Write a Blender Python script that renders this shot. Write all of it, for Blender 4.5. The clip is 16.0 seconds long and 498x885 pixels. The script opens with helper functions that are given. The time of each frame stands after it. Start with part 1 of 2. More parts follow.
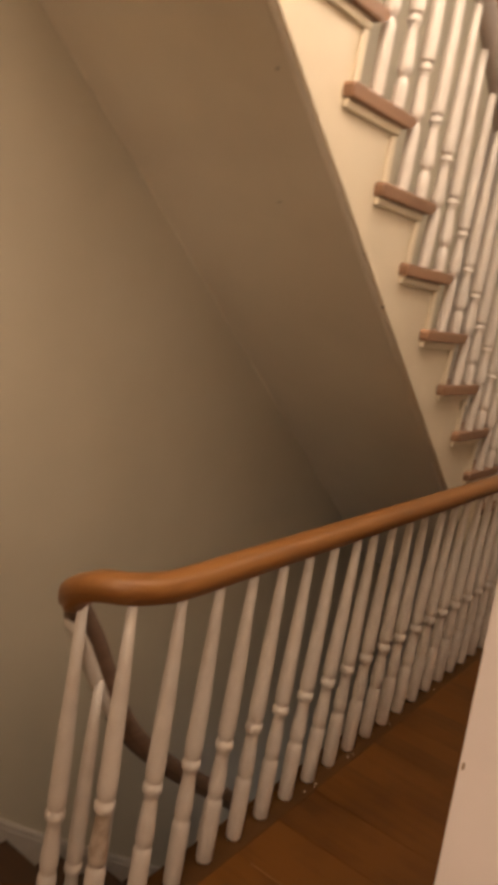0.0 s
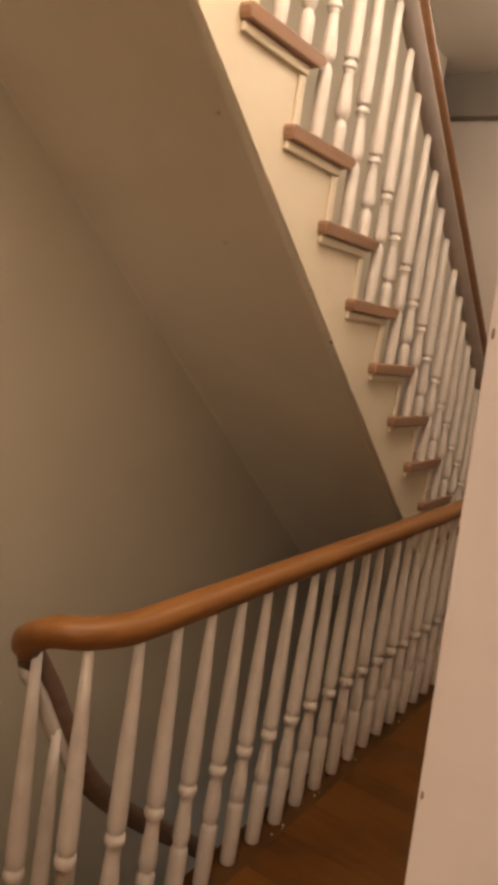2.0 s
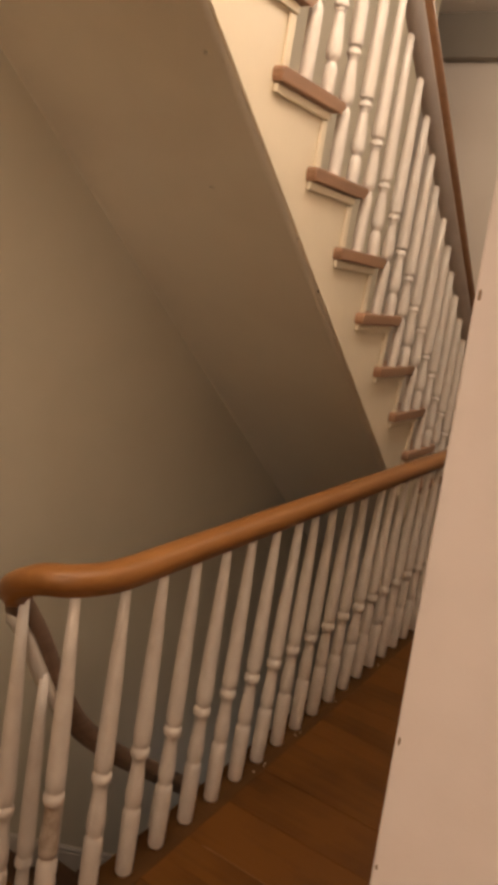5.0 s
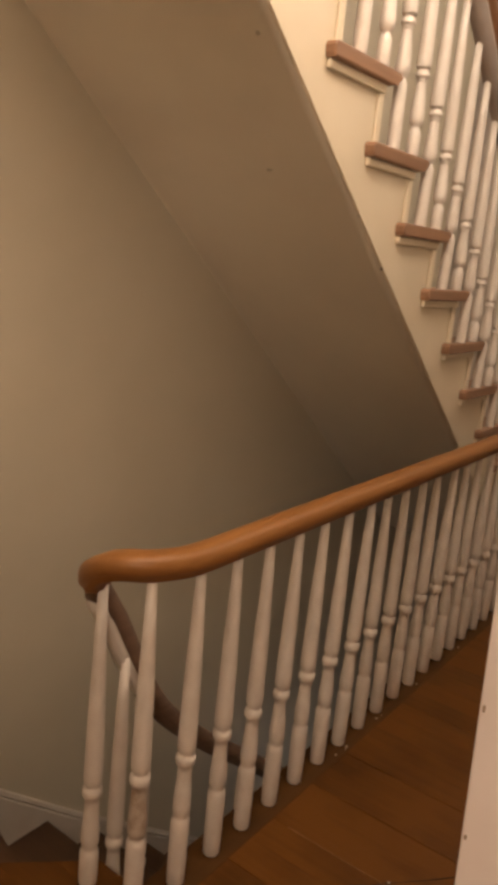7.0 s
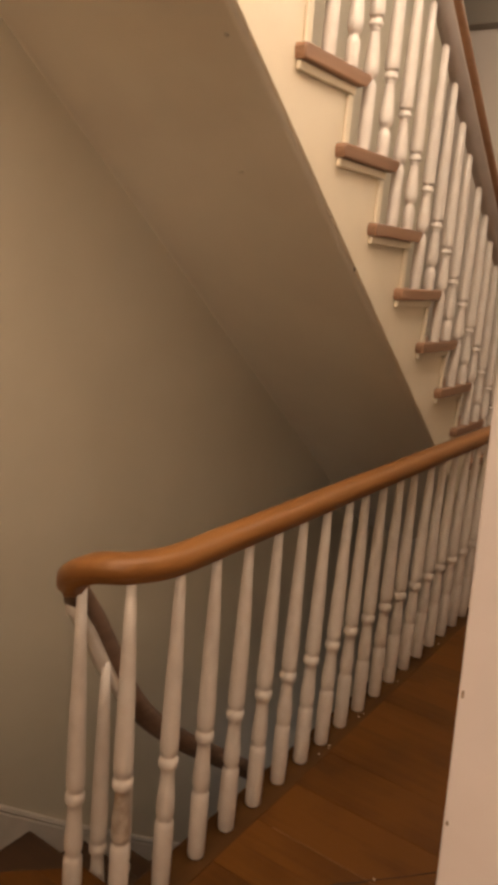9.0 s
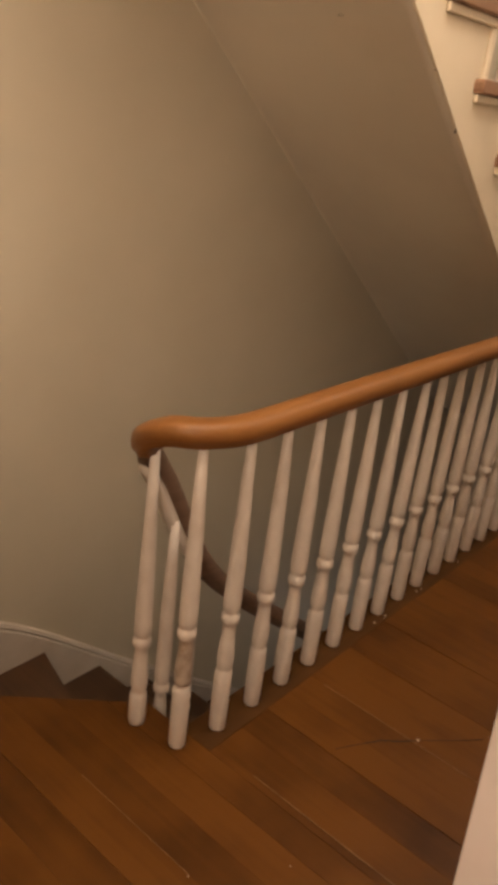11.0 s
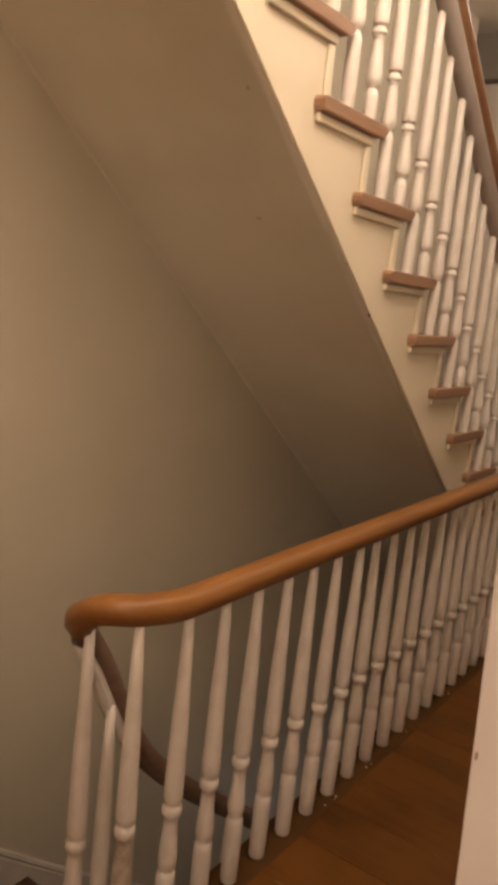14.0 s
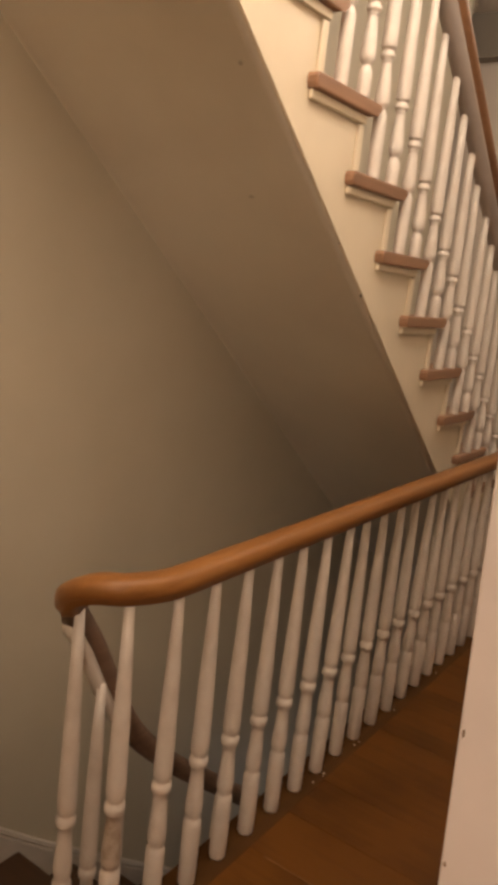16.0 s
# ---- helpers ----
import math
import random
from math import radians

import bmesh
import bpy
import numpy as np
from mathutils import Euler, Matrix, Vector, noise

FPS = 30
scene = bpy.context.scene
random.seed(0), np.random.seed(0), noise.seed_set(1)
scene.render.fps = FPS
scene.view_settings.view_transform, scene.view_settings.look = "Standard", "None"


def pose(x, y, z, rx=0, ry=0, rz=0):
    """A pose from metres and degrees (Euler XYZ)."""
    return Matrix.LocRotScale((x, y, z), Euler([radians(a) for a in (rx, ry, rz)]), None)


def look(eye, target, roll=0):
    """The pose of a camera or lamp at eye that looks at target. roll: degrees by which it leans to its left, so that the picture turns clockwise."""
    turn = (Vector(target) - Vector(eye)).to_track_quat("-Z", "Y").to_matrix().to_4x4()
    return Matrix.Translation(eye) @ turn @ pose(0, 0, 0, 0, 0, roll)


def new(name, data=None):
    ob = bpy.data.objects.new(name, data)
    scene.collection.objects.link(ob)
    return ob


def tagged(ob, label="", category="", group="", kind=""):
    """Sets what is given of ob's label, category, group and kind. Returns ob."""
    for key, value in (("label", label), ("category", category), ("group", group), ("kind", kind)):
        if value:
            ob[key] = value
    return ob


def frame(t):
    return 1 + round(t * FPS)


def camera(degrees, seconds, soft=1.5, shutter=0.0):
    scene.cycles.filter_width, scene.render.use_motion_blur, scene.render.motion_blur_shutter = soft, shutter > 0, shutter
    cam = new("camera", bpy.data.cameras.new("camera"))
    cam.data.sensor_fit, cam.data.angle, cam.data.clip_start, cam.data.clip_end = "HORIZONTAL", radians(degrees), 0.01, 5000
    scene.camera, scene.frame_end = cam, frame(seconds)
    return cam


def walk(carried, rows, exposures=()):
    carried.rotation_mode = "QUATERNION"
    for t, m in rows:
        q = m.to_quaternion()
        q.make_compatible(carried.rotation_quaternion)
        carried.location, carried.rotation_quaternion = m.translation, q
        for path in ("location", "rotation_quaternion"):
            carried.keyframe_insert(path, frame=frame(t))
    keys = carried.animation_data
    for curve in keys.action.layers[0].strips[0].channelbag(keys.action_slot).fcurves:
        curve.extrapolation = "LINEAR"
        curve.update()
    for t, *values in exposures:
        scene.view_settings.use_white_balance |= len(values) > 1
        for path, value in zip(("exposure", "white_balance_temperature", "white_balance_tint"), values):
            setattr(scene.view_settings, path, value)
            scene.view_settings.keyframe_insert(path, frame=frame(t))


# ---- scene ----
cam = camera(35.5, 16.0, soft=4.9, shutter=0.9)


def held(x, y, z, yaw, pitch, roll):
    return pose(x, y, z) @ pose(0, 0, 0, 0, 0, yaw) @ pose(0, 0, 0, 90 + pitch) @ pose(0, 0, 0, 0, 0, roll)


PATH = [
    (0.0, 0.920, -1.301, 1.422, 35.13, -11.78, 9.83),
    (0.5, 0.929, -1.302, 1.422, 33.57, -9.35, 7.66),
    (1.0, 0.928, -1.297, 1.421, 33.02, -8.27, 7.98),
    (1.5, 0.928, -1.297, 1.420, 32.73, -8.15, 8.05),
    (2.0, 0.928, -1.298, 1.421, 32.37, -8.54, 8.34),
    (2.5, 0.927, -1.293, 1.418, 32.24, -9.36, 8.64),
    (3.0, 0.927, -1.294, 1.418, 31.99, -10.12, 8.92),
    (5.3, 0.928, -1.302, 1.431, 30.12, -13.34, 9.33),
    (5.5, 0.924, -1.302, 1.427, 29.45, -15.03, 9.66),
    (6.0, 0.925, -1.292, 1.415, 27.61, -18.00, 11.02),
    (6.5, 0.926, -1.319, 1.411, 29.29, -15.80, 12.05),
    (7.0, 0.930, -1.301, 1.413, 35.72, -13.62, 5.59),
    (7.5, 0.931, -1.302, 1.412, 34.13, -13.28, 5.49),
    (8.0, 0.931, -1.302, 1.408, 33.90, -12.99, 5.03),
    (10.3, 0.939, -1.304, 1.403, 34.40, -15.10, 4.47),
    (10.5, 0.932, -1.292, 1.413, 35.05, -18.22, 4.09),
    (11.0, 0.919, -1.296, 1.400, 38.49, -23.15, 7.04),
    (11.5, 0.911, -1.309, 1.398, 39.25, -19.28, 7.64),
    (12.0, 0.917, -1.286, 1.405, 39.74, -16.40, 5.96),
    (12.5, 0.936, -1.305, 1.414, 37.16, -13.14, 5.32),
    (13.0, 0.931, -1.306, 1.415, 35.92, -11.16, 5.26),
    (13.5, 0.931, -1.307, 1.414, 35.45, -10.44, 5.56),
    (14.0, 0.930, -1.306, 1.414, 35.13, -10.38, 5.95),
    (14.5, 0.930, -1.306, 1.413, 34.91, -10.63, 6.22),
    (15.0, 0.930, -1.305, 1.414, 34.66, -11.22, 6.23),
    (15.5, 0.929, -1.304, 1.413, 34.43, -11.54, 6.29),
    (16.0, 0.929, -1.304, 1.412, 34.29, -11.70, 6.40),
]
# the film's own exposure, in stops
EXPOSURE = [(0.0, 0.0), (1.0, -0.13), (3.0, -0.10), (5.5, -0.05), (6.5, -0.04), (8.0, 0.04), (10.5, 0.05), (11.0, 0.22), (11.5, 0.22), (12.5, 0.10), (13.5, -0.01), (16.0, -0.01)]
walk(cam, [(row[0], held(*row[1:])) for row in PATH], EXPOSURE)

# ---- light ----
world = bpy.data.worlds.new("world")
scene.world = world
world.use_nodes = True
world.node_tree.nodes["Background"].inputs["Color"].default_value = (0.012, 0.010, 0.008, 1)
world.node_tree.nodes["Background"].inputs["Strength"].default_value = 1.0


def lamp(name, place, power, colour, radius):
    data = bpy.data.lights.new(name, "POINT")
    data.energy, data.color, data.shadow_soft_size = power, colour, radius
    ob = new(name, data)
    ob.location = place
    return ob


WARM = (1.0, 0.795, 0.61)
lamp("landing_ceiling_light", (0.27, -0.60, 2.84), 43, WARM, 0.28)
lamp("hall_ceiling_light", (0.52, 0.40, 2.92), 29, (1.0, 0.86, 0.71), 0.22)
lamp("far_hall_light", (0.36, 2.30, 2.86), 17, (1.0, 0.86, 0.71), 0.12)
lamp("upper_hall_light", (-0.45, -0.6, 4.7), 38, (1.0, 0.81, 0.63), 0.12)
lamp("room_light", (1.7, -2.5, 2.2), 58, WARM, 0.12)
lamp("lower_hall_light", (-0.35, 2.0, -1.3), 0.85, (0.88, 0.93, 1.0), 0.10)


def fill_disc(name, place, target, power, colour, size, spread):
    """An unseen disc of fill light that shines one way."""
    data = bpy.data.lights.new(name, "AREA")
    data.shape, data.size, data.energy, data.color, data.spread = "DISK", size, power, colour, radians(spread)
    ob = new(name, data)
    ob.matrix_world = look(place, target)
    return ob


fill_disc("landing_fill", (0.30, -1.15, 1.50), (-0.9, -0.45, 1.15), 1.6, WARM, 0.40, 88)

# ---- plan, in metres: x to the stair wall is negative, y runs along the hall, z 0 is the landing ----
STEP, RISE, RUN = 0.12075, 0.1891, 0.2417       # baluster spacing, stair rise and going
WALL_X = -0.90                                   # plaster wall beside the stairs
WELL_X = -0.158                                  # line of the stair balusters
STRING_X = -0.178                                # face of the closed string
HALL_X, ROOM_X = 0.755, 0.881                     # two faces of the wall between hall and room
JAMB_Y, NEAR_JAMB_Y = -0.72, -1.56               # doorway in that wall
RISER_Y, TREAD_Z = 0.692, 1.923                   # upper flight: riser and tread number 0
FIRST = 9                                        # its lowest step
FAR_Y = 3.3
HALL_CEIL = 3.04
ROOF_Z = 5.4
END_Y = -1.75


# ---- materials ----
def material(name, colour, rough, dark=None, scale=6.0, bump=0.02, fine=180.0, metal=0.0, spec=0.5):
    """Paint or plaster: base colour, a faint large stain and a fine relief."""
    m = bpy.data.materials.new(name)
    m.use_nodes = True
    n, l = m.node_tree.nodes, m.node_tree.links
    b = n["Principled BSDF"]
    b.inputs["Roughness"].default_value = rough
    b.inputs["Metallic"].default_value = metal
    b.inputs["Specular IOR Level"].default_value = spec
    co = n.new("ShaderNodeTexCoord")
    big = n.new("ShaderNodeTexNoise")
    big.inputs["Scale"].default_value, big.inputs["Detail"].default_value = scale, 5
    l.new(co.outputs["Object"], big.inputs["Vector"])
    ramp = n.new("ShaderNodeValToRGB")
    dark = dark or tuple(c * 0.86 for c in colour)
    ramp.color_ramp.elements[0].position, ramp.color_ramp.elements[1].position = 0.32, 0.62
    ramp.color_ramp.elements[0].color, ramp.color_ramp.elements[1].color = (*dark, 1), (*colour, 1)
    l.new(big.outputs["Fac"], ramp.inputs["Fac"])
    l.new(ramp.outputs["Color"], b.inputs["Base Color"])
    grain = n.new("ShaderNodeTexNoise")
    grain.inputs["Scale"].default_value, grain.inputs["Detail"].default_value = fine, 3
    l.new(co.outputs["Object"], grain.inputs["Vector"])
    add = n.new("ShaderNodeMath")
    add.operation = "ADD"
    l.new(big.outputs["Fac"], add.inputs[0])
    l.new(grain.outputs["Fac"], add.inputs[1])
    bmp = n.new("ShaderNodeBump")
    bmp.inputs["Strength"].default_value, bmp.inputs["Distance"].default_value = 1.0, bump * 0.012
    l.new(add.outputs["Value"], bmp.inputs["Height"])
    l.new(bmp.outputs["Normal"], b.inputs["Normal"])
    return m


def timber(name, light, dark, rough, along="X", vary=0.0, streak=1.0, coat=0.12, blotch=0.5, patch=4.0):
    """Varnished oak: long grain along one axis, slow tone changes, pores as relief."""
    m = bpy.data.materials.new(name)
    m.use_nodes = True
    n, l = m.node_tree.nodes, m.node_tree.links
    b = n["Principled BSDF"]
    b.inputs["Coat Weight"].default_value, b.inputs["Coat Roughness"].default_value = coat, 0.3
    b.inputs["Specular IOR Level"].default_value = 0.35
    co = n.new("ShaderNodeTexCoord")
    info = n.new("ShaderNodeObjectInfo")
    shift = n.new("ShaderNodeVectorMath")
    shift.operation = "ADD"
    wide = n.new("ShaderNodeVectorMath")
    wide.operation = "SCALE"
    wide.inputs["Scale"].default_value = 7.0
    l.new(info.outputs["Random"], wide.inputs[0])
    l.new(co.outputs["Object"], shift.inputs[0])
    l.new(wide.outputs["Vector"], shift.inputs[1])
    mp = n.new("ShaderNodeMapping")
    mp.inputs["Scale"].default_value = {"X": (1.3, 48, 48), "Y": (60, 0.9, 60), "Z": (48, 48, 1.3)}[along]
    l.new(shift.outputs["Vector"], mp.inputs["Vector"])
    grain = n.new("ShaderNodeTexNoise")
    grain.inputs["Scale"].default_value, grain.inputs["Detail"].default_value, grain.inputs["Distortion"].default_value = 1.0, 6, 0.6
    l.new(mp.outputs["Vector"], grain.inputs["Vector"])
    slow = n.new("ShaderNodeTexNoise")
    slow.inputs["Scale"].default_value, slow.inputs["Detail"].default_value = patch, 4
    l.new(shift.outputs["Vector"], slow.inputs["Vector"])
    mix = n.new("ShaderNodeMath")
    mix.operation = "MULTIPLY_ADD"
    mix.inputs[1].default_value = 0.55 * streak
    l.new(grain.outputs["Fac"], mix.inputs[0])
    half = n.new("ShaderNodeMath")
    half.operation = "MULTIPLY"
    half.inputs[1].default_value = blotch
    l.new(slow.outputs["Fac"], half.inputs[0])
    l.new(half.outputs["Value"], mix.inputs[2])
    tone = n.new("ShaderNodeMath")
    tone.operation = "MULTIPLY_ADD"
    tone.inputs[1].default_value = vary
    l.new(info.outputs["Random"], tone.inputs[0])
    l.new(mix.outputs["Value"], tone.inputs[2])
    ramp = n.new("ShaderNodeValToRGB")
    ramp.color_ramp.elements[0].position, ramp.color_ramp.elements[1].position = 0.30 + vary / 3, 0.70 + vary / 2
    ramp.color_ramp.elements[0].color, ramp.color_ramp.elements[1].color = (*dark, 1), (*light, 1)
    l.new(tone.outputs["Value"], ramp.inputs["Fac"])
    l.new(ramp.outputs["Color"], b.inputs["Base Color"])
    gloss = n.new("ShaderNodeMapRange")
    gloss.inputs["To Min"].default_value, gloss.inputs["To Max"].default_value = rough - 0.08, rough + 0.12
    l.new(slow.outputs["Fac"], gloss.inputs["Value"])
    l.new(gloss.outputs["Result"], b.inputs["Roughness"])
    bmp = n.new("ShaderNodeBump")
    bmp.inputs["Strength"].default_value, bmp.inputs["Distance"].default_value = 0.5, 0.0012
    l.new(grain.outputs["Fac"], bmp.inputs["Height"])
    l.new(bmp.outputs["Normal"], b.inputs["Normal"])
    return m


WALL = material("greige_wall_paint", (0.55, 0.49, 0.38), 0.55, (0.515, 0.457, 0.35), 2.2, 0.03, 260)
SOFFIT = material("soffit_paint", (0.735, 0.65, 0.52), 0.5, (0.69, 0.605, 0.485), 3.0, 0.05, 120)
CREAM = material("cream_gloss_paint", (0.775, 0.675, 0.515), 0.4, (0.725, 0.63, 0.475), 5, 0.02, 90)
WHITE = material("white_gloss_paint", (0.78, 0.715, 0.65), 0.36, (0.725, 0.65, 0.58), 22, 0.02, 70)
PINKISH = material("old_pinkish_white_paint", (0.73, 0.65, 0.58), 0.36, (0.67, 0.585, 0.515), 22, 0.02, 70)
JAMB = material("door_frame_paint", (0.82, 0.725, 0.69), 0.42, (0.77, 0.675, 0.635), 9, 0.05, 60)
CEIL = material("ceiling_paint", (0.74, 0.68, 0.61), 0.7, (0.69, 0.63, 0.56), 2, 0.02, 200)
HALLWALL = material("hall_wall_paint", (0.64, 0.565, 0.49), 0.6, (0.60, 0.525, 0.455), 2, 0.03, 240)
OAK_RAIL = timber("varnished_oak_rail", (0.365, 0.163, 0.045), (0.245, 0.100, 0.025), 0.42, "Y", 0.0, 0.7, 0.08, 0.35, 3.0)
OAK_SHADED = timber("shaded_oak_rail", (0.25, 0.125, 0.06), (0.16, 0.075, 0.035), 0.4, "Y")
OAK_LOW_SHADE = timber("shaded_lower_oak_rail", (0.20, 0.125, 0.085), (0.115, 0.072, 0.049), 0.5, "Y")
OAK_TREAD = timber("oak_tread", (0.36, 0.200, 0.118), (0.22, 0.120, 0.070), 0.45, "Y", 0.15)
OAK_WELL_SHADE = timber("shaded_worn_oak", (0.080, 0.036, 0.014), (0.032, 0.015, 0.006), 0.5, "X", 0.2)
OAK_FLOOR = timber("oak_floor", (0.126, 0.0455, 0.0060), (0.036, 0.0118, 0.0018), 0.40, "X", 0.13, 0.5, 0.0, 1.0, 3.2)
OAK_EDGE = timber("grimy_oak_edge", (0.092, 0.039, 0.009), (0.040, 0.016, 0.004), 0.5, "Y", 0.0, 0.6, 0.0, 0.8, 5.0)
for worn_floor in (OAK_FLOOR, OAK_EDGE):
    worn_floor.node_tree.nodes["Principled BSDF"].inputs["Specular IOR Level"].default_value = 0.16
WORN = material("paint_worn_through", (0.58, 0.49, 0.41), 0.5, (0.34, 0.25, 0.18), 30, 0.10, 90)
SMUDGE = material("grey_smudge", (0.52, 0.45, 0.345), 0.6)
CHIP = material("bare_wood_chip", (0.33, 0.23, 0.16), 0.8)
BEAM = material("shaded_beam_paint", (0.25, 0.215, 0.175), 0.6, (0.22, 0.19, 0.155), 2, 0.03, 240)
UNDERSIDE_SHADE = material("shaded_white_paint", (0.52, 0.46, 0.42), 0.6, (0.46, 0.40, 0.36), 12, 0.03, 90)
SKIRT = material("dingy_skirting_paint", (0.58, 0.52, 0.45), 0.45, (0.50, 0.44, 0.37), 7, 0.04, 90)
SCUFF = material("worn_board_edge", (0.23, 0.115, 0.035), 0.5, (0.12, 0.050, 0.012), 30, 0.05, 120)
GAP = material("dark_gap", (0.03, 0.02, 0.014), 0.9)


# ---- building helpers ----
def part(name, bm, mat, parent=None, label=""):
    """One mesh object, under a thing or a part; the bmesh is in world metres."""
    me = bpy.data.meshes.new(name)
    at = parent.matrix_world.translation.copy() if parent else Vector((0, 0, 0))
    bmesh.ops.translate(bm, verts=bm.verts, vec=-at)
    bmesh.ops.recalc_face_normals(bm, faces=bm.faces)
    bm.to_mesh(me)
    bm.free()
    me.materials.append(mat)
    ob = new(name, me)
    if parent:
        ob.parent = parent
    if label:
        tagged(ob, label)
    return ob


def thing(name, at, label, category, group="", kind=""):
    ob = new(name)
    ob.location = at
    ob.empty_display_size = 0.1
    bpy.context.view_layer.update()
    return tagged(ob, label, category, group, kind)


def box(bm, lo, hi, bevel=0.0, seg=2):
    vs = [bm.verts.new((x, y, z)) for x in (lo[0], hi[0]) for y in (lo[1], hi[1]) for z in (lo[2], hi[2])]
    fs = [bm.faces.new([vs[i] for i in f]) for f in ((0, 1, 3, 2), (4, 6, 7, 5), (0, 4, 5, 1), (2, 3, 7, 6), (0, 2, 6, 4), (1, 5, 7, 3))]
    if bevel:
        es = list({e for f in fs for e in f.edges})
        bmesh.ops.bevel(bm, geom=es, offset=bevel, segments=seg, affect="EDGES", profile=0.6)
    return bm


def boxed(lo, hi, bevel=0.0, seg=2):
    return box(bmesh.new(), lo, hi, bevel, seg)


def prism(bm, outline, axis, a, b):
    """An outline of (u, v), pushed from a to b along an axis; u, v are the other two axes in order."""
    def put(u, v, w):
        return {"x": (w, u, v), "y": (u, w, v), "z": (u, v, w)}[axis]
    lo = [bm.verts.new(put(u, v, a)) for u, v in outline]
    hi = [bm.verts.new(put(u, v, b)) for u, v in outline]
    k = len(outline)
    bm.faces.new(lo[::-1])
    bm.faces.new(hi)
    for i in range(k):
        bm.faces.new((lo[i], lo[(i + 1) % k], hi[(i + 1) % k], hi[i]))
    return bm


def sweep(bm, path, outline, grow=0):
    """Carries an outline of (side, up) along a path; its up stays as near to z as the path lets it."""
    rings = []
    for i, c in enumerate(path):
        t = (path[min(i + 1, len(path) - 1)] - path[max(i - 1, 0)]).normalized()
        side = t.cross(Vector((0, 0, 1))).normalized()
        up = side.cross(t).normalized()
        k = min(1.0, 0.04 + 0.96 * i / grow, 0.70 + 0.30 * (len(path) - 1 - i) / 14) if grow else 1.0
        rings.append([bm.verts.new(c + side * u * k + up * v * k) for u, v in outline])
    k = len(outline)
    for r, q in zip(rings, rings[1:]):
        for i in range(k):
            bm.faces.new((r[i], r[(i + 1) % k], q[(i + 1) % k], q[i])).smooth = True
    bm.faces.new(rings[0])
    bm.faces.new(rings[-1][::-1])
    return bm


def smooth_path(points, steps=10):
    """A Catmull-Rom curve through the points."""
    ps = [Vector(q) for q in points]
    ps = [2 * ps[0] - ps[1]] + ps + [2 * ps[-1] - ps[-2]]
    out = []
    for a, b, c, d in zip(ps, ps[1:], ps[2:], ps[3:]):
        for i in range(steps):
            t = i / steps
            out.append(0.5 * ((2 * b) + (c - a) * t + (2 * a - 5 * b + 4 * c - d) * t * t + (3 * b - a - 3 * c + d) * t ** 3))
    return out + [ps[-2]]


def turned(rows, seg=20):
    """A lathe-turned bmesh from (radius, height) rows."""
    bm = bmesh.new()
    rings = []
    for r, z in rows:
        rings.append([bm.verts.new((r * math.cos(2 * math.pi * i / seg), r * math.sin(2 * math.pi * i / seg), z)) for i in range(seg)])
    for a, b in zip(rings, rings[1:]):
        for i in range(seg):
            bm.faces.new((a[i], a[(i + 1) % seg], b[(i + 1) % seg], b[i])).smooth = True
    bm.faces.new(rings[0][::-1])
    bm.faces.new(rings[-1])
    return bm


def baluster_rows(foot, top=0.765, longer=0.0):
    """Stout turned baluster of the landing: plain foot, soft vase, fat bead and long tapered shaft."""
    return [(0.0190, -foot), (0.0205, -foot + 0.005), (0.0215, max(0.06, 0.02 - foot)), (0.0215, 0.164), (0.0205, 0.172), (0.0180, 0.177), (0.0172, 0.181),
            (0.0180, 0.186), (0.0200, 0.195), (0.0208, 0.209), (0.0202, 0.226), (0.0184, 0.250), (0.0166, 0.276), (0.0156, 0.298), (0.0155, 0.309),
            (0.0172, 0.311), (0.0208, 0.315), (0.0222, 0.321), (0.0224, 0.328), (0.0212, 0.335), (0.0176, 0.3395), (0.0170, 0.344),
            (0.0196, 0.349), (0.0208, 0.358), (0.0210, 0.374), (0.0200, 0.43 + longer), (0.0178, 0.54 + longer), (0.0140, 0.66 + longer), (0.0100, top)]


def stair_baluster_rows(foot, top=0.765):
    """Crisper baluster of the stairs: coned foot, pear-shaped vase, sharp bead and long tapered shaft."""
    return [(0.0180, -foot), (0.0185, -foot + 0.004), (0.0188, max(0.06, 0.02 - foot)), (0.0188, 0.164), (0.0180, 0.169), (0.0135, 0.179), (0.0122, 0.184), (0.0135, 0.187),
            (0.0175, 0.192), (0.0204, 0.201), (0.0212, 0.213), (0.0204, 0.230), (0.0178, 0.258), (0.0150, 0.286), (0.0134, 0.302), (0.0130, 0.307),
            (0.0152, 0.309), (0.0154, 0.312), (0.0138, 0.314), (0.0180, 0.317), (0.0210, 0.322), (0.0208, 0.327), (0.0165, 0.334), (0.0142, 0.338),
            (0.0144, 0.3415), (0.0200, 0.343), (0.0211, 0.348), (0.0212, 0.366), (0.0200, 0.43), (0.0178, 0.54), (0.0142, 0.66), (0.0105, top)]


def baluster_mesh(rows, slim=1.0, paint=None):
    bm = turned([(a * slim, b) for a, b in rows])
    me = bpy.data.meshes.new("baluster")
    bmesh.ops.recalc_face_normals(bm, faces=bm.faces)
    bm.to_mesh(me)
    bm.free()
    me.materials.append(paint or PINKISH)
    return me


def put_baluster(me, parent, x, y, z, turn=0.0):
    ob = new("baluster", me)
    ob.parent = parent
    ob.location = Vector((x, y, z)) - parent.location
    ob.rotation_euler = (random.uniform(-0.006, 0.006), random.uniform(-0.006, 0.006), turn)
    return ob


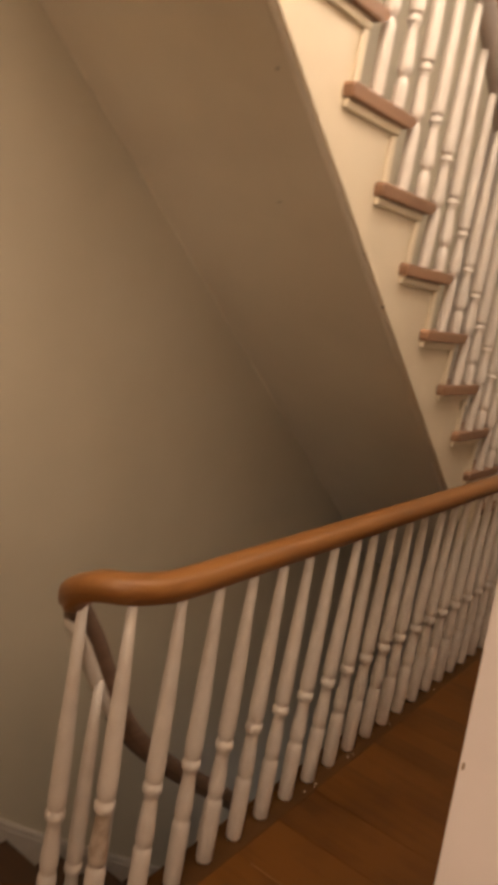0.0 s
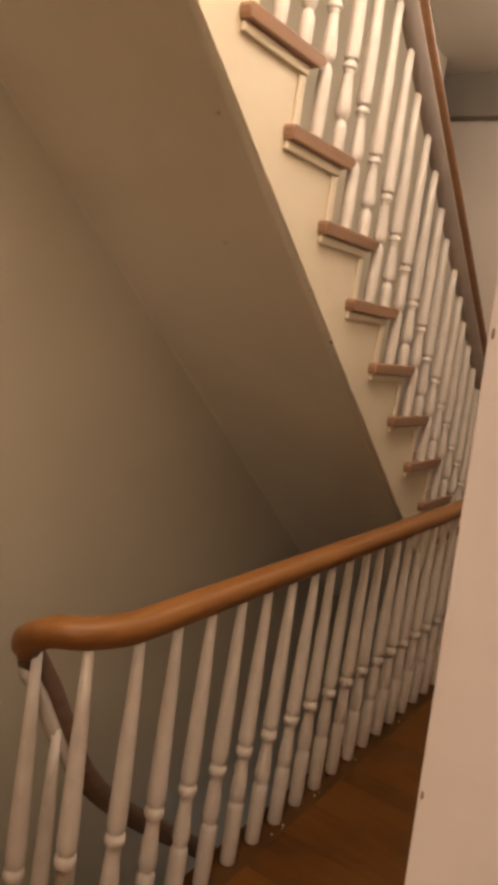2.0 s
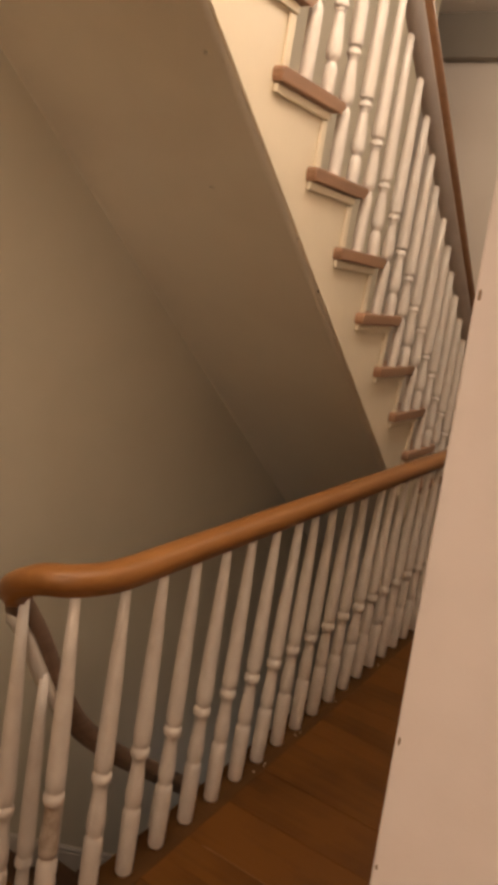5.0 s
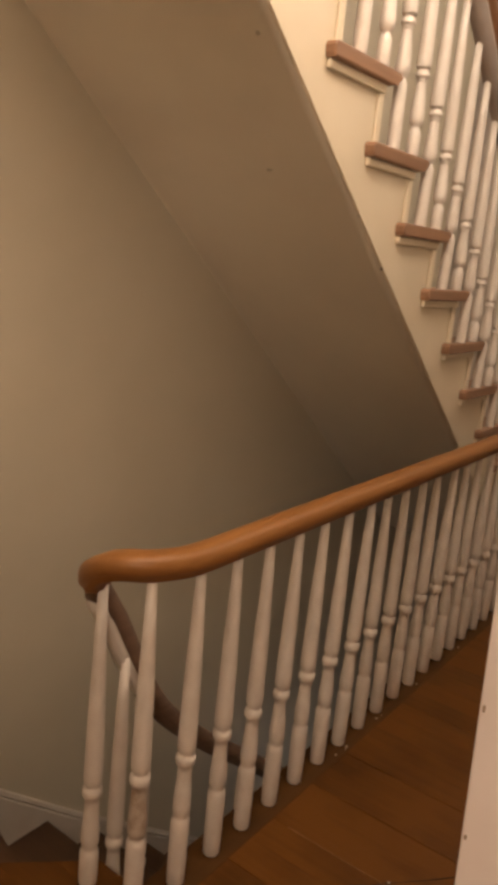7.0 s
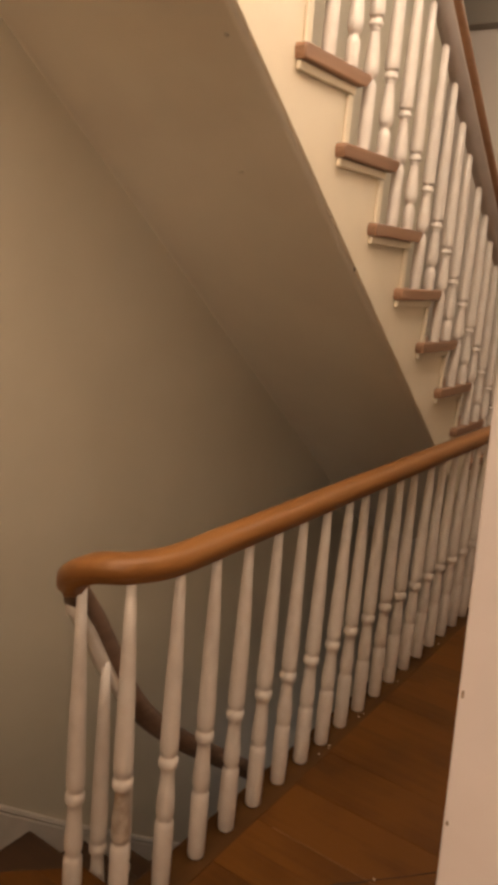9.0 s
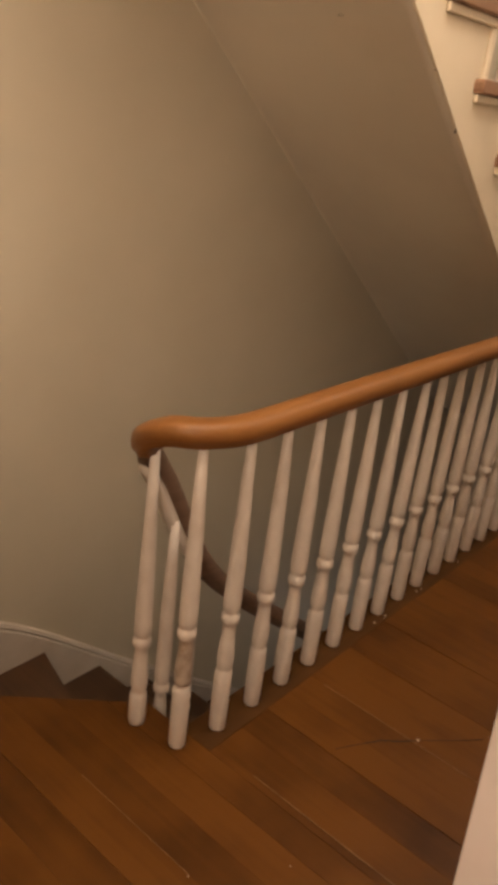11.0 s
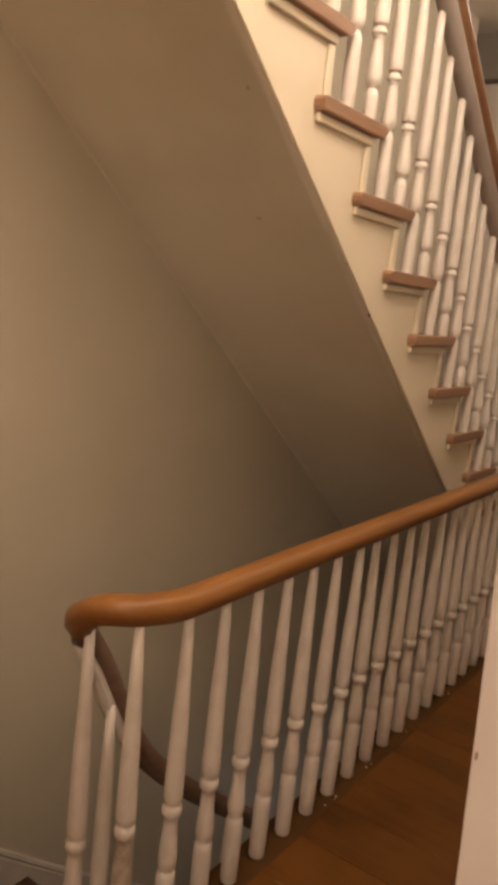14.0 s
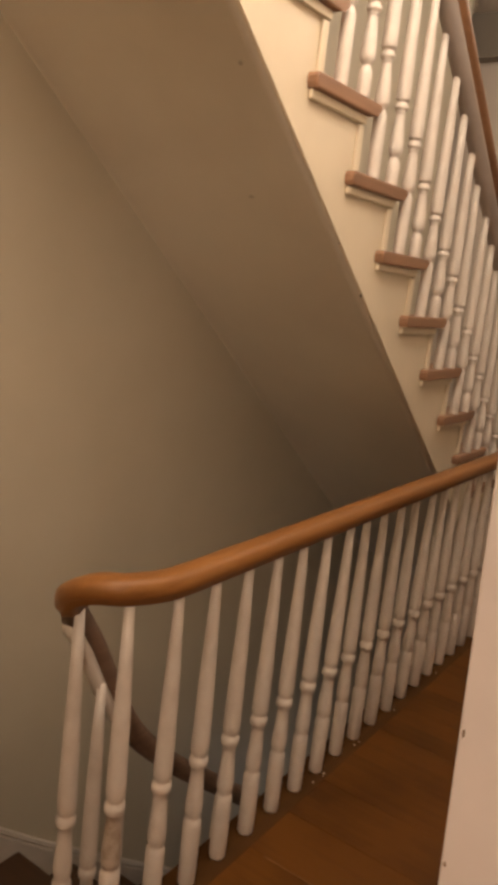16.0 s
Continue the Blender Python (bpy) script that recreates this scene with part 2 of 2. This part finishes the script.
HALF_RAIL = [(-0.017, -0.031), (-0.019, -0.022), (-0.029, -0.015), (-0.0335, -0.007), (-0.034, 0.004), (-0.0315, 0.014), (-0.024, 0.0215), (-0.011, 0.0255)]
RAIL = HALF_RAIL + [(-u, v) for u, v in reversed(HALF_RAIL)]
FILLET = [(-0.022, -0.018), (-0.021, -0.037), (0.021, -0.037), (0.022, -0.018)]
SLIM_RAIL = [(u * 0.86, v * 0.92) for u, v in RAIL]
WIDE_RAIL = [(u * 1.25, v) for u, v in RAIL]
WIDE_FILLET = [(-0.037, -0.020), (-0.037, -0.034), (0.025, -0.034), (0.025, -0.020)]

# ---- walls, ceilings ----
part("wall_stair", boxed((WALL_X - 0.15, END_Y - 0.15, -3.2), (WALL_X, 3.06, ROOF_Z)), WALL)
tagged(bpy.data.objects["wall_stair"], "smooth greige painted plaster wall beside the stairs", "wall", kind="structure")
part("wall_end", boxed((WALL_X, END_Y - 0.15, -3.2), (HALL_X, END_Y, ROOF_Z)), WALL)
tagged(bpy.data.objects["wall_end"], "greige painted plaster wall closing the landing", "wall", kind="structure")
part("wall_far", boxed((-3.0, FAR_Y + 0.1, -3.2), (HALL_X + 2.5, FAR_Y + 0.25, ROOF_Z)), HALLWALL)
tagged(bpy.data.objects["wall_far"], "dull grey-beige painted wall at the end of the hall", "wall", kind="structure")
tagged(part("wall_recess", boxed((-3.0, 3.06, -3.2), (-2.9, FAR_Y + 0.1, ROOF_Z)), HALLWALL), "dull painted wall of the side recess", "wall", kind="structure")
tagged(part("wall_return", boxed((-3.0, 2.96, -3.2), (WALL_X - 0.15, 3.06, ROOF_Z)), HALLWALL), "dull painted return wall", "wall", kind="structure")
# wall between hall and room, with the doorway through it
for nm, lo, hi in (("wall_hall_far", (HALL_X + 0.07, JAMB_Y + 0.03, -0.3), (ROOM_X - 0.02, FAR_Y + 0.1, ROOF_Z)),
                   ("wall_hall_near", (HALL_X, END_Y - 0.15, -0.3), (ROOM_X - 0.02, NEAR_JAMB_Y - 0.02, ROOF_Z)),
                   ("wall_over_door", (HALL_X, NEAR_JAMB_Y - 0.02, 2.09), (ROOM_X - 0.02, JAMB_Y + 0.02, ROOF_Z))):
    tagged(part(nm, boxed(lo, hi), HALLWALL), "painted plaster wall between hall and room", "wall", kind="structure")
# room behind the camera
for nm, lo, hi in (("wall_room_east", (3.4, -3.6, -0.05), (3.5, FAR_Y + 0.1, 2.7)), ("wall_room_south", (HALL_X, -3.7, -0.05), (3.5, -3.6, 2.7)),
                   ("wall_room_west", (HALL_X, -3.6, -0.3), (ROOM_X - 0.02, END_Y - 0.15, 2.7)), ("wall_room_north", (ROOM_X, 1.2, -0.05), (3.4, 1.3, 2.7))):
    tagged(part(nm, boxed(lo, hi), HALLWALL), "plain painted wall of the room", "wall", kind="structure")
tagged(part("ceiling_room", boxed((ROOM_X - 0.02, -3.6, 2.55), (3.4, 1.2, 2.65)), CEIL), "plain white painted room ceiling", "ceiling", kind="structure")
tagged(part("ceiling_top", boxed((WALL_X, END_Y, ROOF_Z), (HALL_X, FAR_Y + 0.1, ROOF_Z + 0.1)), CEIL), "white painted ceiling over the stairwell", "ceiling", kind="structure")
tagged(part("ceiling_hall", boxed((-2.9, 2.2, HALL_CEIL), (HALL_X, FAR_Y, HALL_CEIL + 0.2)), CEIL), "grey-white painted hall ceiling", "ceiling", kind="structure")
tagged(part("ceiling_beam", boxed((-2.9, FAR_Y, 2.80), (HALL_X, FAR_Y + 0.1, HALL_CEIL + 0.2)), BEAM), "boxed ceiling beam across the hall, beige paint darkened for shade", "beam", kind="structure")

tagged(part("ceiling_landing", boxed((-0.05, END_Y, HALL_CEIL), (HALL_X + 0.1, 2.2, HALL_CEIL + 0.2)), CEIL), "grey-white painted ceiling over the landing", "ceiling", kind="structure")

# ---- upper flight ----
stairs = thing("staircase", (STRING_X - 0.3, RISER_Y + FIRST * RUN, 0.0), "closed-soffit staircase with cream string and oak treads rising over the hall", "staircase")
TOP = -8


def tread_z(i):
    return TREAD_Z - RISE * i


def riser_y(i):
    return RISER_Y + RUN * i


def under_z(y):
    return 2.058 - 0.7824 * (y + 0.01)


outline = []
for i in range(FIRST, TOP, -1):
    outline += [(riser_y(i), tread_z(i) - RISE - 0.034 if i < FIRST else -0.02), (riser_y(i), tread_z(i) - 0.034)]
yt = riser_y(TOP + 1) - RUN
outline += [(yt, tread_z(TOP + 1) - 0.034), (yt, under_z(yt))]
y_floor = -0.01 + (2.058 + 0.02) / 0.7824
outline += [(min(y_floor, riser_y(FIRST) - 0.02), -0.02)]
bm = bmesh.new()
prism(bm, outline, "x", STRING_X - 0.03, STRING_X)
part("string", bm, CREAM, stairs, "cream gloss painted cut string")
# a bead along the lower edge of the string
bm = bmesh.new()
prism(bm, [(yt, under_z(yt) + 0.002), (yt, under_z(yt) + 0.020), (y_floor - 0.05, under_z(y_floor - 0.05) + 0.020), (y_floor - 0.03, under_z(y_floor - 0.03) + 0.002)], "x", STRING_X, STRING_X + 0.004)
bmesh.ops.bevel(bm, geom=list(bm.edges), offset=0.0015, segments=2, affect="EDGES")
part("bead", bm, CREAM, stairs)
# soffit
bm = bmesh.new()
across = [(STRING_X - 0.001, -0.003), (STRING_X - 0.03, -0.003), (-0.5, -0.003), (WALL_X + 0.012, -0.003), (WALL_X + 0.004, -0.006), (WALL_X - 0.01, -0.012)]
ys = [yt + (y_floor - 0.0 - yt) * k / 24 for k in range(25)]
rows = [[bm.verts.new((x, y, under_z(y) + dz)) for x, dz in across] for y in ys]
tops = [[bm.verts.new((min(x, STRING_X - 0.031), y, under_z(y) + 0.05)) for x, dz in across] for y in ys]
for a, b, c, d in zip(rows, rows[1:], tops, tops[1:]):
    for k in range(len(across) - 1):
        bm.faces.new((a[k], a[k + 1], b[k + 1], b[k])).smooth = True
        bm.faces.new((c[k], d[k], d[k + 1], c[k + 1]))
    bm.faces.new((a[0], b[0], d[0], c[0]))
part("soffit", bm, SOFFIT, stairs, "painted plaster soffit, uneven, under the flight")


def one_tread(i):
    bm = bmesh.new()
    z, yf, yb = tread_z(i), riser_y(i) + 0.052, riser_y(i) - RUN
    # board
    box(bm, (WALL_X, yb, z - 0.034), (STRING_X - 0.026, yf, z), 0.010, 3)
    return part("tread", bm, OAK_TREAD, stairs)


def one_nosing(i):
    """The returned nosing on the open end: a bullnose over a cove, running past the riser behind it."""
    z, yf, yb = tread_z(i), riser_y(i) + 0.058, riser_y(i) - RUN - 0.056
    side = [(yb, z - 0.012), (yb + 0.005, z - 0.003), (yb + 0.014, z), (yf - 0.012, z), (yf - 0.004, z - 0.003), (yf, z - 0.010), (yf - 0.001, z - 0.017),
            (yf - 0.007, z - 0.023), (yf - 0.018, z - 0.026), (yf - 0.031, z - 0.031), (yf - 0.040, z - 0.038), (yb + 0.006, z - 0.038), (yb + 0.001, z - 0.026)]
    bm = bmesh.new()
    prism(bm, side, "x", STRING_X - 0.025, WELL_X + 0.010)
    outer = [e for e in bm.edges if all(v.co.x > WELL_X for v in e.verts)]
    bmesh.ops.bevel(bm, geom=outer, offset=0.007, segments=3, affect="EDGES", profile=0.6)
    return part("nosing", bm, OAK_TREAD, stairs)


def one_moulding(i):
    """Scotia under the nosing and the raised bead that frames the tread end."""
    z, yf, yb = tread_z(i) - 0.038, riser_y(i), riser_y(i) - RUN
    bm = boxed((STRING_X, yb - 0.046, z - 0.024), (STRING_X + 0.014, yf + 0.006, z), 0.006, 2)
    part("scotia", bm, CREAM, stairs)
    bm = bmesh.new()
    box(bm, (STRING_X, yf - 0.026, z - RISE + 0.036), (STRING_X + 0.009, yf + 0.004, z - 0.026), 0.003, 1)
    part("bracket", bm, CREAM, stairs)


for i in range(FIRST, TOP, -1):
    one_tread(i)
    one_nosing(i)
    one_moulding(i)
    part("riser", boxed((WALL_X, riser_y(i) - 0.02, tread_z(i) - RISE), (STRING_X - 0.03, riser_y(i), tread_z(i) - 0.034)), CREAM, stairs)


def mark(name, place, size, mat, parent, label):
    """A small shallow dent or smear: a flattened, uneven lens."""
    bm = bmesh.new()
    bmesh.ops.create_icosphere(bm, subdivisions=2, radius=1.0)
    for v in bm.verts:
        k = 1 + 0.3 * noise.noise(v.co * 2 + Vector(place) * 9)
        v.co = Vector(place) + Vector((v.co.x * size[0], v.co.y * size[1], v.co.z * size[2])) * k
    return part(name, bm, mat, parent, label)


mark("chip", (STRING_X, 0.826, 1.405), (0.0012, 0.006, 0.007), GAP, stairs, "dark chip on the string's edge")
mark("chip", (STRING_X, 0.655, 1.540), (0.0012, 0.010, 0.003), SMUDGE, stairs, "worn patch on the string's edge")
mark("chip", (STRING_X, 1.02, 1.262), (0.0012, 0.009, 0.004), SMUDGE, stairs, "worn patch on the string's edge")
mark("smudge", (-0.235, 0.20, under_z(0.20) - 0.003), (0.006, 0.006, 0.0065), SMUDGE, stairs, "faint smudge on the plaster")
mark("smudge", (-0.40, 0.52, under_z(0.52) - 0.003), (0.010, 0.004, 0.0045), SMUDGE, stairs, "faint smudge on the plaster")

# ---- landing and lower balustrade ----
balustrade = thing("landing_balustrade", (0.0, 0.0, 0.0), "white turned balusters under a varnished oak handrail on the landing", "balustrade")
mid = 0.803
path = [Vector((0.0, 2.9 - 0.15 * k, mid)) for k in range(20)]
bend = smooth_path([(0.0, 0.0, mid), (0.0, -0.10, mid), (-0.006, -0.178, mid + 0.001), (-0.036, -0.250, mid + 0.003), (-0.088, -0.286, mid - 0.002), (-0.143, -0.284, mid - 0.034),
                    (-0.177, -0.256, mid - 0.082), (-0.185, -0.224, mid - 0.126), (-0.185, -0.190, mid - 0.178), (-0.184, -0.157, mid - 0.242), (-0.183, -0.115, mid - 0.325),
                    (-0.183, -0.055, mid - 0.430), (-0.183, 0.030, mid - 0.534), (-0.183, 0.154, mid - 0.650), (-0.183, 0.320, mid - 0.785), (-0.183, 0.94, mid - 1.28),
                    (-0.183, 2.3, mid - 2.36)], 10)
path = [q for q in path if q.y > 0.02] + bend[:59]
part("handrail", sweep(bmesh.new(), path, RAIL), OAK_RAIL, balustrade, "varnished orange oak handrail, worn smooth, with a swept end")
part("handrail", sweep(bmesh.new(), bend[58:], SLIM_RAIL), OAK_LOW_SHADE, balustrade, "lower handrail sweeping down, oak darkened for shade")
part("fillet", sweep(bmesh.new(), bend[51:112], FILLET, 20), WHITE, balustrade, "white painted strip under the handrail")
me = baluster_mesh(baluster_rows(0.0, 0.773))
places = [(0.0, (k - 3) * STEP) for k in range(3, 27)] + [(-0.001, -0.128), (-0.026, -0.241)]
for x, y in places:
    ob = put_baluster(me, balustrade, x, y, 0.0, random.uniform(0, 6))
    if y < -0.2:
        ob.rotation_euler = (0.009, 0.0, 0.0)     # this one leans
patch = turned([(a + 0.0004, b) for a, b in baluster_rows(0.0, 0.773) if 0.185 < b < 0.317])
bmesh.ops.rotate(patch, verts=patch.verts, cent=(0, 0, 0), matrix=Matrix.Rotation(0.009, 3, "X"))
bmesh.ops.translate(patch, verts=patch.verts, vec=(-0.026, -0.241, 0.0))
part("worn_patch", patch, WORN, balustrade, "paint worn through to brown wood")
me = baluster_mesh(baluster_rows(-0.084, 0.838))
put_baluster(me, balustrade, -0.146, -0.262, -0.084)
me = baluster_mesh(baluster_rows(0.10, 0.81, 0.045), 0.95)
for y, top in ((-0.158, 0.515), (-0.070, 0.395), (0.36, -0.05)):
    put_baluster(me, balustrade, -0.172, y, top - 0.81)

# ---- upper balustrade ----
upper = thing("stair_balustrade", (WELL_X, riser_y(FIRST), 0.0), "white turned balusters and oak handrail climbing the stairs", "balustrade")


def bal_top(y):
    return 2.404 - RISE / RUN * (y - 0.878)


long_me, short_me = None, None
n = -14
while True:
    y = 0.896 + n * RUN / 2
    if y > riser_y(FIRST) - 0.03:
        break
    i = math.ceil((y - RISER_Y) / RUN)
    base = bal_top(y) - 0.762 + (0.012 if n % 2 else 0.0)
    foot = base - tread_z(i) + 0.002
    if (n % 2 == 0 and long_me is None) or (n % 2 and short_me is None):
        made = baluster_mesh(stair_baluster_rows(foot, 0.82), 1.0, WHITE)
        if n % 2 == 0:
            long_me = made
        else:
            short_me = made
    put_baluster(long_me if n % 2 == 0 else short_me, upper, WELL_X - 0.009, y, base, random.uniform(0, 6))
    n += 1
SIDE = WELL_X + 0.018
pts = [Vector((SIDE, y, bal_top(y) + 0.058)) for y in np.linspace(-0.9, 2.55, 24)]
pts += smooth_path([(SIDE, 2.62, bal_top(2.62) + 0.056), (SIDE + 0.005, 2.80, bal_top(2.80) + 0.035), (WELL_X + 0.07, 2.93, mid + 0.01), (-0.02, 2.95, mid), (0.0, 2.905, mid)], 6)
part("handrail", sweep(bmesh.new(), pts, WIDE_RAIL), OAK_SHADED, upper, "varnished oak handrail, its shade put into a darker brown")
part("fillet", sweep(bmesh.new(), pts, WIDE_FILLET), UNDERSIDE_SHADE, upper, "white painted underside of the handrail, greyed for shade")

# ---- lower flight ----
lower = thing("staircase", (-0.5, 0.5, -2.6), "worn oak stairs, darkened for shade, with winders turning down from the landing", "staircase")
C = Vector((-0.17, -0.2))
END = {0: (WALL_X, -0.92), 1: (WALL_X, -0.45), 2: (WALL_X, -0.03)}


def wedge(name, k, a, b, mat):
    """A winder between two radial edges a (front) and b (back)."""
    z = -RISE * k
    bm = bmesh.new()
    prism(bm, [(C.x, C.y), a, b], "z", z - 0.034, z)
    part(name, bm, mat, lower)


wedge("tread", 1, (WALL_X, END[1][1] + 0.03), (WALL_X, END[0][1] - 0.05), OAK_WELL_SHADE)
wedge("tread", 2, (WALL_X, END[2][1] + 0.03), (WALL_X, END[1][1] - 0.05), OAK_WELL_SHADE)
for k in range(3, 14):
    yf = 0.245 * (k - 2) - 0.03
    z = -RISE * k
    part("tread", boxed((WALL_X, yf - 0.30, z - 0.034), (WELL_X - 0.0, yf + 0.03, z), 0.01, 2), OAK_WELL_SHADE, lower)
    part("riser", boxed((WALL_X, yf - 0.02, z - RISE), (STRING_X, yf, z - 0.034)), WHITE, lower)


def radial_riser(k):
    z, e = -RISE * k, END[k]
    bm = bmesh.new()
    prism(bm, [(C.x, C.y), (e[0], e[1]), (e[0], e[1] - 0.02), (C.x, C.y - 0.02)], "z", z - RISE, z - 0.03)
    part("riser", bm, WHITE, lower)


for k in (0, 1, 2):
    radial_riser(k)
bm = bmesh.new()
prism(bm, [(-0.25, -0.37), (0.0, -0.36), (0.25, -0.55), (3.0, -2.70), (3.0, -3.1), (-0.25, -0.72)], "x", STRING_X - 0.01, STRING_X + 0.018)
part("string", bm, WHITE, lower, "white painted outer string")
# stepped skirting along the stair wall
sk = smooth_path([(WALL_X, -1.7, 0.15), (WALL_X, -1.1, 0.15), (WALL_X, -0.72, 0.08), (WALL_X, -0.42, -0.05), (WALL_X, -0.172, -0.178), (WALL_X, -0.012, -0.288), (WALL_X, 0.170, -0.438),
                  (WALL_X, 0.396, -0.628), (WALL_X, 0.72, -0.885), (WALL_X, 1.2, -1.26), (WALL_X, 3.0, -2.66)], 8)
bm = bmesh.new()
face = [(0.0, 0.0), (0.012, -0.004), (0.016, -0.018), (0.010, -0.026), (0.018, -0.032), (0.018, -0.34), (0.0, -0.34)]
rings = [[bm.verts.new((WALL_X + u, q.y, q.z + v)) for u, v in face] for q in sk]
for r, q in zip(rings, rings[1:]):
    for i in range(len(face)):
        bm.faces.new((r[i], r[(i + 1) % len(face)], q[(i + 1) % len(face)], q[i]))
tagged(part("baseboard", bm, SKIRT), "white painted moulded skirting running down beside the winders", "skirting", kind="structure")

# ---- door frame ----
frame_thing = thing("door_1", (ROOM_X, JAMB_Y, 0.0), "pinkish white painted door frame with chipped edges", "door frame", kind="structure")


def leaning(bm):
    """The old frame leans a little towards the stairs."""
    for v in bm.verts:
        v.co.x += 0.036 * (1.4 - v.co.z)
    return bm


part("jamb", leaning(boxed((HALL_X, JAMB_Y, 0.0), (ROOM_X - 0.0035, JAMB_Y + 0.03, 2.09), 0.003, 3)), JAMB, frame_thing)
part("jamb", leaning(boxed((HALL_X, NEAR_JAMB_Y - 0.03, 0.0), (ROOM_X - 0.006, NEAR_JAMB_Y, 2.09), 0.004, 3)), JAMB, frame_thing)
part("gap_shadow", leaning(boxed((ROOM_X - 0.0035, JAMB_Y + 0.010, 0.0), (ROOM_X, JAMB_Y + 0.03, 2.09))), GAP, frame_thing, "dark open joint beside the frame")
part("architrave", leaning(boxed((ROOM_X, JAMB_Y - 0.002, 0.0), (ROOM_X + 0.045, JAMB_Y + 0.03, 2.15), 0.003, 2)), JAMB, frame_thing)
part("architrave", leaning(boxed((ROOM_X + 0.045, JAMB_Y + 0.004, 0.0), (ROOM_X + 0.12, JAMB_Y + 0.03, 2.15), 0.006, 2)), JAMB, frame_thing)
part("lintel", boxed((HALL_X, NEAR_JAMB_Y, 2.06), (ROOM_X - 0.006, JAMB_Y, 2.09)), JAMB, frame_thing)
for z, h in ((1.44, 0.0055), (1.075, 0.0050), (0.955, 0.003)):
    mark("chip", (HALL_X + 0.004 + 0.036 * (1.4 - z), JAMB_Y + 0.0006, z), (0.0016, 0.0014, h), CHIP, frame_thing, "chip in the paint showing wood")

# ---- landing floor ----
floor = thing("floor", (0.3, 0.0, 0.0), "worn orange-brown varnished oak floorboards", "floor", kind="structure")
part("subfloor", boxed((-0.045, -0.2, -0.28), (HALL_X + 0.2, FAR_Y + 0.1, -0.022)), WHITE, floor, "white painted edge of the landing")
bm = bmesh.new()
prism(bm, [(C.x + 0.005, C.y), (-0.045, C.y), (HALL_X + 0.2, C.y), (HALL_X + 0.2, END_Y), (WALL_X, END_Y), (WALL_X, END[0][1])], "z", -0.28, -0.022)
part("subfloor", bm, WHITE, floor)
part("room_floor", boxed((HALL_X + 0.2, -3.6, -0.28), (3.4, 1.2, -0.022)), OAK_FLOOR, floor)


def left_end(y):
    if y >= C.y:
        return 0.044
    return max(WALL_X, C.x + (y - C.y) * (END[0][0] - C.x) / (END[0][1] - C.y)) - 0.004


BOARD = 0.0945
ROW_0 = 0.2 - 21 * BOARD
y = ROW_0
while y < FAR_Y + 0.1:
    y1 = min(y + BOARD, FAR_Y + 0.1)
    for ya, yb in ([(y, C.y), (C.y, y1)] if y < C.y - 0.004 < y1 - 0.008 else [(y, y1)]):
        right = HALL_X + random.uniform(0.2, 2.2)
        for xa, xb in (((left_end(ya + 0.001), left_end(yb - 0.001)), right), ((right, right), 3.4)):
            bm = bmesh.new()
            g = 0.0003 if round((y - ROW_0) / BOARD) % 3 == 0 else 0.0001
            lift = random.uniform(-0.0006, 0.0006)
            prism(bm, [(xa[0] + g, ya + g), (xb - g, ya + g), (xb - g, yb - g), (xa[1] + g, yb - g)], "z", -0.021, lift)
            worn = 0.0006 if g > 0.0002 else 0.0002
            bmesh.ops.bevel(bm, geom=[e for e in bm.edges if all(v.co.z > -0.01 for v in e.verts)], offset=worn, segments=2, affect="EDGES")
            part("board", bm, OAK_FLOOR, floor)
    y = y1

part("nosing_board", boxed((-0.052, C.y, -0.021), (0.0438, FAR_Y + 0.1, 0.0002), 0.0006, 1), OAK_EDGE, floor, "darker grimy board under the balusters")
for y, xa, xb in ((0.2, 0.09, 0.56), (-0.178, 0.16, 0.56), (-0.4615, -0.10, 0.24)):
    # a worn, paler arris, uneven along its length
    bm = bmesh.new()
    ends = [xa + (xb - xa) * k / 18 for k in range(19)]
    wide = [0.0006 + 0.0022 * abs(noise.noise(Vector((x * 9, y * 31, 0)))) for x in ends]
    prism(bm, [(x, y - w) for x, w in zip(ends, wide)] + [(x, y + 0.0004) for x in reversed(ends)], "z", -0.004, 0.0010)
    part("worn_edge", bm, SCUFF, floor, "paler worn edge of a floorboard")
bm = bmesh.new()
crack = [(0.246, 0.033), (0.285, 0.102), (0.310, 0.144), (0.340, 0.172), (0.367, 0.205), (0.430, 0.275), (0.487, 0.344)]
for k, (a, b) in enumerate(zip(crack, crack[1:])):
    w = 0.0010 if k in (1, 2, 3) else 0.0005
    prism(bm, [(a[0] - w, a[1] + w), (a[0] + w, a[1] - w), (b[0] + w, b[1] - w), (b[0] - w, b[1] + w)], "z", -0.004, 0.0011)
part("crack", bm, GAP, floor, "thin dark crack running across the boards")

# ---- paint flakes along the foot of the balusters ----
bm = bmesh.new()
for x, y, size in ((0.028, 0.546, 0.006), (0.030, 0.605, 0.008), (0.036, 0.590, 0.004), (0.027, 0.806, 0.007), (0.030, 0.833, 0.005), (0.028, 1.10, 0.005),
                   (0.029, 1.48, 0.006), (0.241, -0.466, 0.0028), (0.373, 0.212, 0.006), (0.368, -0.300, 0.0028)):
    ring = []
    a0 = random.uniform(0, 6)
    for k in range(5):
        rad = size * random.uniform(0.35, 0.6)
        ring.append((x + rad * math.cos(a0 + k * 1.2566), y + rad * math.sin(a0 + k * 1.2566)))
    prism(bm, ring, "z", 0.0008, 0.0030)
tagged(part("paint_flakes", bm, SMUDGE), "small pale paint flakes and crumbs lying on the floorboards", "paint flakes", kind="stuff")
